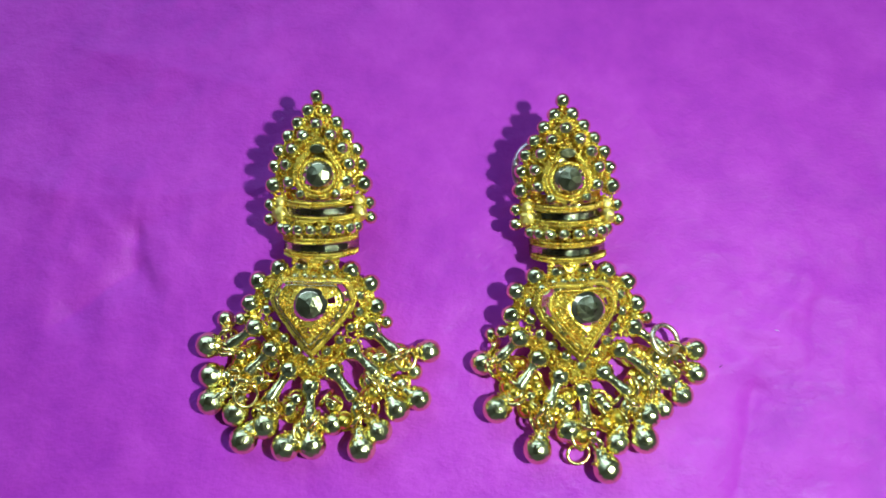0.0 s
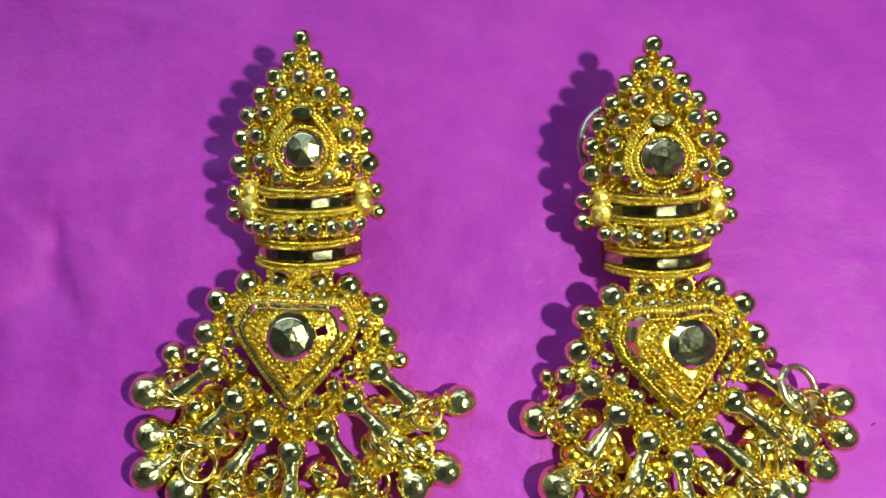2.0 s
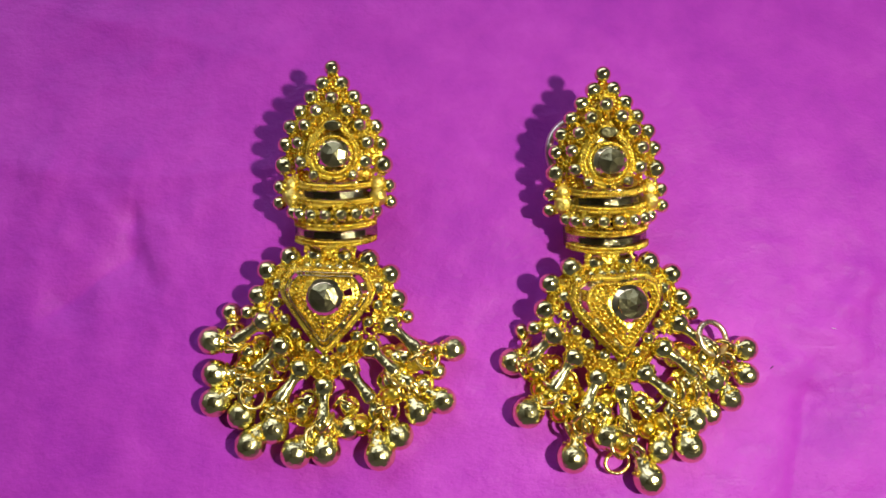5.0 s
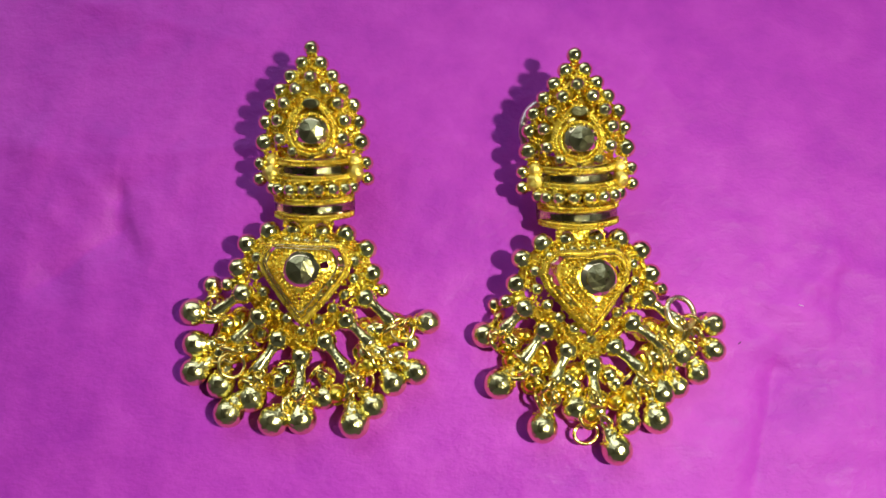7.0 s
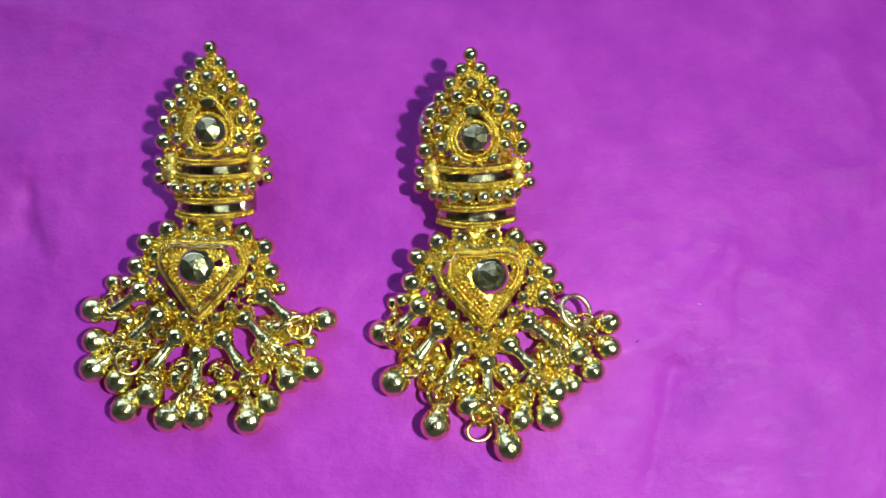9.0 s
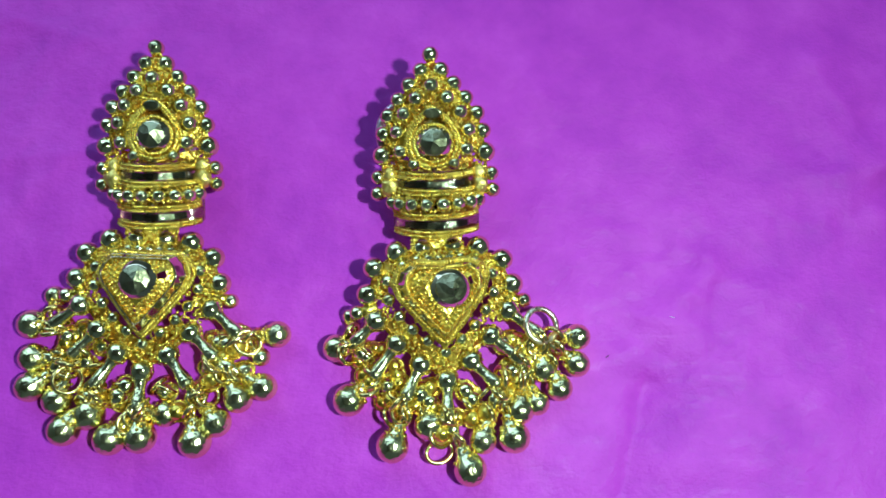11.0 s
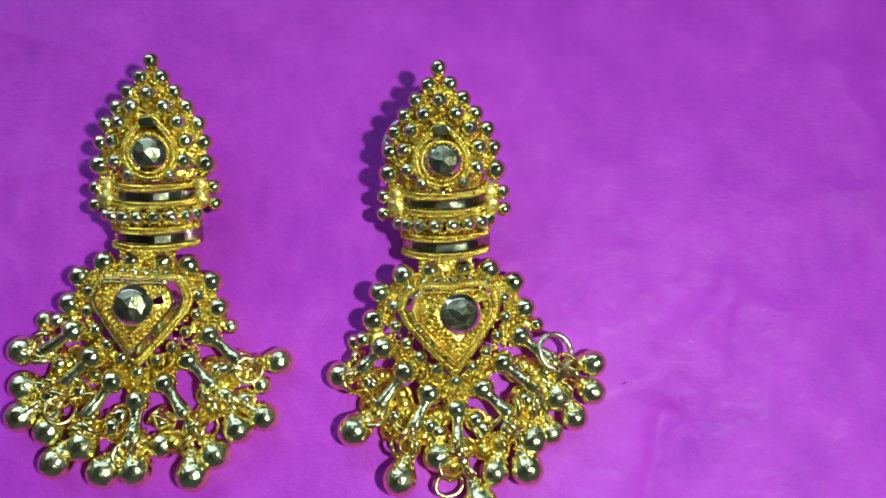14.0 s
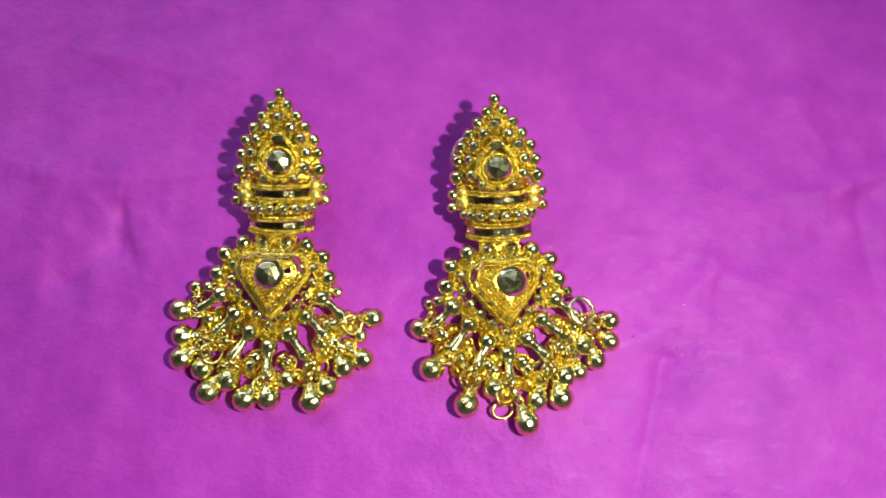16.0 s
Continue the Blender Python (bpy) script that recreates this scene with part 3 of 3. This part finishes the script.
def fringe(earring, fr, ends, drops, extras, filled, rng):
    """Waisted links below the plaque, with rings and ball drops."""
    starts = [(-8.8, -9.1), (-6.25, -12.4), (-3.35, -15.5), (0, -17.9), (3.35, -15.5), (6.25, -12.4), (8.8, -9.1)]
    tips = []
    for (u, v), (x, y) in zip(starts, ends):
        a = (fr @ Vector((u * MM, v * MM, 0.6 * MM))) / MM
        b = Vector((x, y, 2.9))
        way = (b - a).normalized()
        long = (b - a).length + 0.7
        bm = bmesh.new()
        lathe(bm, [(0.8, 1.15), (1.45, 0.82), (1.9, 0.72), (long * 0.5, 0.74), (long * 0.66, 0.88), (long * 0.8, 1.0), (long * 0.92, 1.02), (long * 0.98, 0.92), (long + 0.15, 0.62), (long + 0.22, 0.2)], a, way, 22)
        part("waisted_link", bm, DROP_GOLD, earring)
        tips.append(a + way * long)
        for k in range(2):
            c = tips[-1] + Vector((rng.uniform(-1.4, 1.4), rng.uniform(-1.4, 1.2), -0.4 - 0.4 * k))
            wire_ring(earring, c, (rng.uniform(-1, 1), rng.uniform(-1, 1), rng.uniform(-0.2, 0.5)), rng.uniform(1.1, 1.6), 0.36, 1.15)
    # a second layer of beads and rings between the links
    for gap, (a, b) in enumerate(zip(tips, tips[1:])):
        c = a.lerp(b, 0.5)
        inward = (fr.translation / MM + Vector((0, -7, 0)) - c).normalized() * (1 if gap in filled else 0)
        for k in range(4 if gap in filled else 0):
            p = a.lerp(b, rng.uniform(0.3, 0.7)) + inward * (0.6 + 0.75 * k)
            size = rng.uniform(0.85, 1.15)
            shared("inner_bead", INNER_BEAD, GRAIN_GOLD, earring, "", True, shift(p.x, p.y, paper_z(p.x, p.y) + size + 0.3) @ Matrix.Scale(size, 4))
            cup(earring, p.x + rng.uniform(-0.4, 0.4), p.y, paper_z(p.x, p.y) + size, size)
        size = rng.uniform(1.0, 1.35)
        bead(earring, Matrix.Identity(4), c.x + rng.uniform(-0.5, 0.5), c.y + rng.uniform(0.2, 1.6), paper_z(c.x, c.y) + size + 0.8, size)
        cup(earring, c.x, c.y + 0.9, paper_z(c.x, c.y) + size + 0.45, size)
        for k in range(3):
            p = a.lerp(b, 0.15 + 0.3 * k + rng.uniform(0.0, 0.15)) + Vector((0, rng.uniform(-2.8, -0.2), 0))
            shared("inner_bead", INNER_BEAD, GRAIN_GOLD, earring, "", True, shift(p.x, p.y, paper_z(p.x, p.y) + 1.2 + 0.4 * k) @ Matrix.Scale(1.05 + 0.1 * k, 4))
            cup(earring, p.x, p.y, paper_z(p.x, p.y) + 0.95 + 0.4 * k, 1.02 + 0.1 * k)
        for k in range(2):
            p = c + Vector((rng.uniform(-1.6, 1.6), rng.uniform(-1.2, 2.4), 0))
            wire_ring(earring, (p.x, p.y, paper_z(p.x, p.y) + 0.8 + 0.3 * k), (rng.uniform(-1, 1), rng.uniform(-1, 1), rng.uniform(-0.1, 0.6)), rng.uniform(1.1, 1.6), 0.36, 1.15)
    for x, y, r, k in drops:
        hook = tips[k] + Vector((0, 0, -0.8))
        eye = drop(earring, x, y, r, hook, rng)
        gap = (hook - eye).length
        n = max(2, round(gap / 1.5))
        if gap > 2.4:
            way = (hook - eye).normalized()
            bm = bmesh.new()
            lathe(bm, [(0.3, 0.4), (0.5, 0.66), (gap * 0.3, 0.62), (gap * 0.42, 0.8), (gap * 0.55, 0.98), (gap * 0.68, 0.8), (gap * 0.8, 0.55), (gap - 0.2, 0.62), (gap, 0.3)], eye, way, 18)
            part("short_link", bm, DROP_GOLD, earring)
            n = 1
        for i in range(min(n, 2)):
            c = eye.lerp(hook, 0.12 + 0.8 * i / max(1, n - 1))
            wire_ring(earring, c, (rng.uniform(-1, 1), rng.uniform(-1, 1), rng.uniform(0.0, 0.7)), rng.uniform(1.0, 1.4), 0.34, 1.2)
    for x, y, r in extras:
        bead(earring, Matrix.Identity(4), x, y, paper_z(x, y) + r + 0.6, r)
        cup(earring, x, y, paper_z(x, y) + r + 0.55, r)


def earring(label, stud_at, pendant_at, soft, lean, ends, drops, extras, filled, loose, clip, seed):
    rng = random.Random(seed)
    base = tagged(new("earring"), label, "earring", "pair of earrings")
    base.empty_display_size = 0.01
    frames = [Matrix.Translation(Vector(p[:3]) * MM) @ pose(0, 0, 0, *p[3:6]) @ Matrix.Diagonal((*p[6:], 1, 1)) for p in (stud_at, pendant_at)]
    stud(base, frames[0], rng)
    pendant(base, frames[1], soft, lean, rng)
    fringe(base, frames[1], ends, drops, extras, filled, rng)
    for x, y, z, r, oval, tilt in loose:
        wire_ring(base, (x, y, z), (math.sin(tilt), 0.3 * math.sin(tilt), math.cos(tilt)), r, 0.42 if r > 2 else 0.3, oval, PALE_GOLD if r > 2 else WIRE_GOLD)
    # the wire clip behind the plaque
    bm = bmesh.new()
    tube(bm, [(clip + 4.2 * math.cos(a), 3.2 + 4.6 * math.sin(a), -1.6 - 1.8 * abs(math.cos(a / 2))) for a in (0.5 + 5.2 * i / 30 for i in range(31))], 0.62, 8)
    part("ear_clip", bm, STEEL, base, "dull silvery wire clip", True, frames[0])
    foot = Vector((pendant_at[0] * MM, pendant_at[1] * MM, 0))
    base.location = foot
    for child in base.children:
        child.matrix_basis = Matrix.Translation(-foot) @ child.matrix_basis
    return base


earring("gold bead earring with a shield-shaped boss, lying flat on purple paper",
        (-9.70, 17.65, 6.4, 14, 3, 1.6, 0.98, 0.98), (-10.3, 4.6, 3.9, 8, 3, -1.5, 1.0, 1.0), 0, -0.1,
        [(-23.05, -6.7), (-19.9, -10.7), (-16.6, -14.7), (-10.7, -17.8), (-4.5, -14.6), (-1.2, -11.05), (1.8, -7.8)],
        [(-24.7, -2.7, 1.4, 0), (-26.9, -6.8, 2.05, 0), (-26.2, -11.4, 2.0, 1), (-26.1, -15.3, 2.1, 1), (-22.3, -17.1, 2.05, 1), (-20.85, -21.0, 2.15, 2), (-17.7, -19.0, 2.1, 2), (-14.5, -22.1, 2.2, 3),
         (-10.5, -21.9, 2.15, 3), (-7.4, -18.8, 1.8, 3), (-3.05, -22.4, 2.2, 4), (-0.4, -19.9, 2.0, 4), (2.3, -16.7, 2.0, 5), (5.65, -15.2, 1.9, 5), (7.2, -8.0, 1.85, 6), (4.9, -11.1, 1.3, 6)],
        [(-13.1, -15.1, 1.2), (-1.0, -9.1, 1.1), (-16.9, -9.8, 1.1), (-22.5, -12.6, 1.2), (3.0, -12.9, 1.1)], (0, 5), [(-11.5, -20.0, 2.2, 1.5, 1.2, 0.4), (-1.6, -16.4, 2.2, 1.5, 1.2, 0.95), (-20.6, -14.4, 2.6, 1.8, 1.0, 0.5)], 0.5, 3)
earring("gold bead earring with a heart-shaped boss, lying tilted on purple paper",
        (28.70, 16.70, 6.5, 15.5, -1, 2.2, 1.0, 0.975), (29.25, 3.6, 3.9, 9, 5, 5.4, 1.03, 1.0), 1, 0.9,
        [(18.4, -8.9), (21.1, -13.3), (25.4, -16.0), (30.8, -18.4), (37.1, -14.4), (40.4, -11.2), (42.7, -7.6)],
        [(15.43, -9.85, 1.9, 0), (16.93, -5.35, 1, 0), (17.43, -16.85, 2.2, 1), (23.43, -22.85, 2.2, 2), (28.23, -20.05, 2, 3), (33.83, -25.75, 2.2, 3), (35.53, -21.95, 1.9, 4), (39.73, -21.55, 2.15, 4), (40.53, -17.95, 2, 5), (42.93, -17.05, 1.7, 5), (46.03, -15.05, 1.8, 6), (43.73, -12.55, 1.9, 6), (48.5, -11.8, 1.8, 6), (48.7, -8.1, 1.8, 6)],
        [(38.4, -9.2, 1.2), (19.6, -10.9, 1.1), (27.2, -16.1, 1.2), (33.2, -15.5, 1.2)], (0, 1, 2, 5), [(43.5, -6.7, 3.0, 2.3, 1.0, 0.35), (29.7, -23.6, 1.0, 1.4, 1.3, 0.2), (29.9, -21.4, 2.0, 1.5, 1.2, 0.7), (23.0, -18.9, 2.2, 1.2, 1.1, 1.15), (24.2, -18.6, 2.2, 1.2, 1.1, 0.9), (25.3, -18.5, 2.2, 1.15, 1.1, 1.2)], -3.4, 8)


def lint(x, y, turn, long, mat, label):
    bm = bmesh.new()
    pts = [(x + (k - 2) * long / 4 * math.cos(turn), y + (k - 2) * long / 4 * math.sin(turn) + 0.06 * (k % 2), 0) for k in range(5)]
    tube(bm, [(a, b, paper_z(a, b) + 0.07) for a, b, c in pts], [0.03, 0.06, 0.08, 0.05, 0.03], 6)
    return tagged(part("paper_speck", bm, mat, None), label, "lint", "specks on the paper")


DARK_LINT = plain_material("dark_lint", (0.02, 0.01, 0.03), (0.05, 0.03, 0.06), 900.0)
# pale colour of a streak that paints a glint on a crease
PALE_GLINT = plain_material("pale_glint", (0.65, 0.45, 0.65), (0.8, 0.6, 0.8), 900.0)
lint(53.1, -10.7, 0.6, 0.6, DARK_LINT, "tiny dark speck of lint lying on the paper")
# a glint of the creased paper, made as a small pale streak
lint(62.3, -5.2, -0.3, 0.7, PALE_GLINT, "short pale streak for a glint on a paper crease")
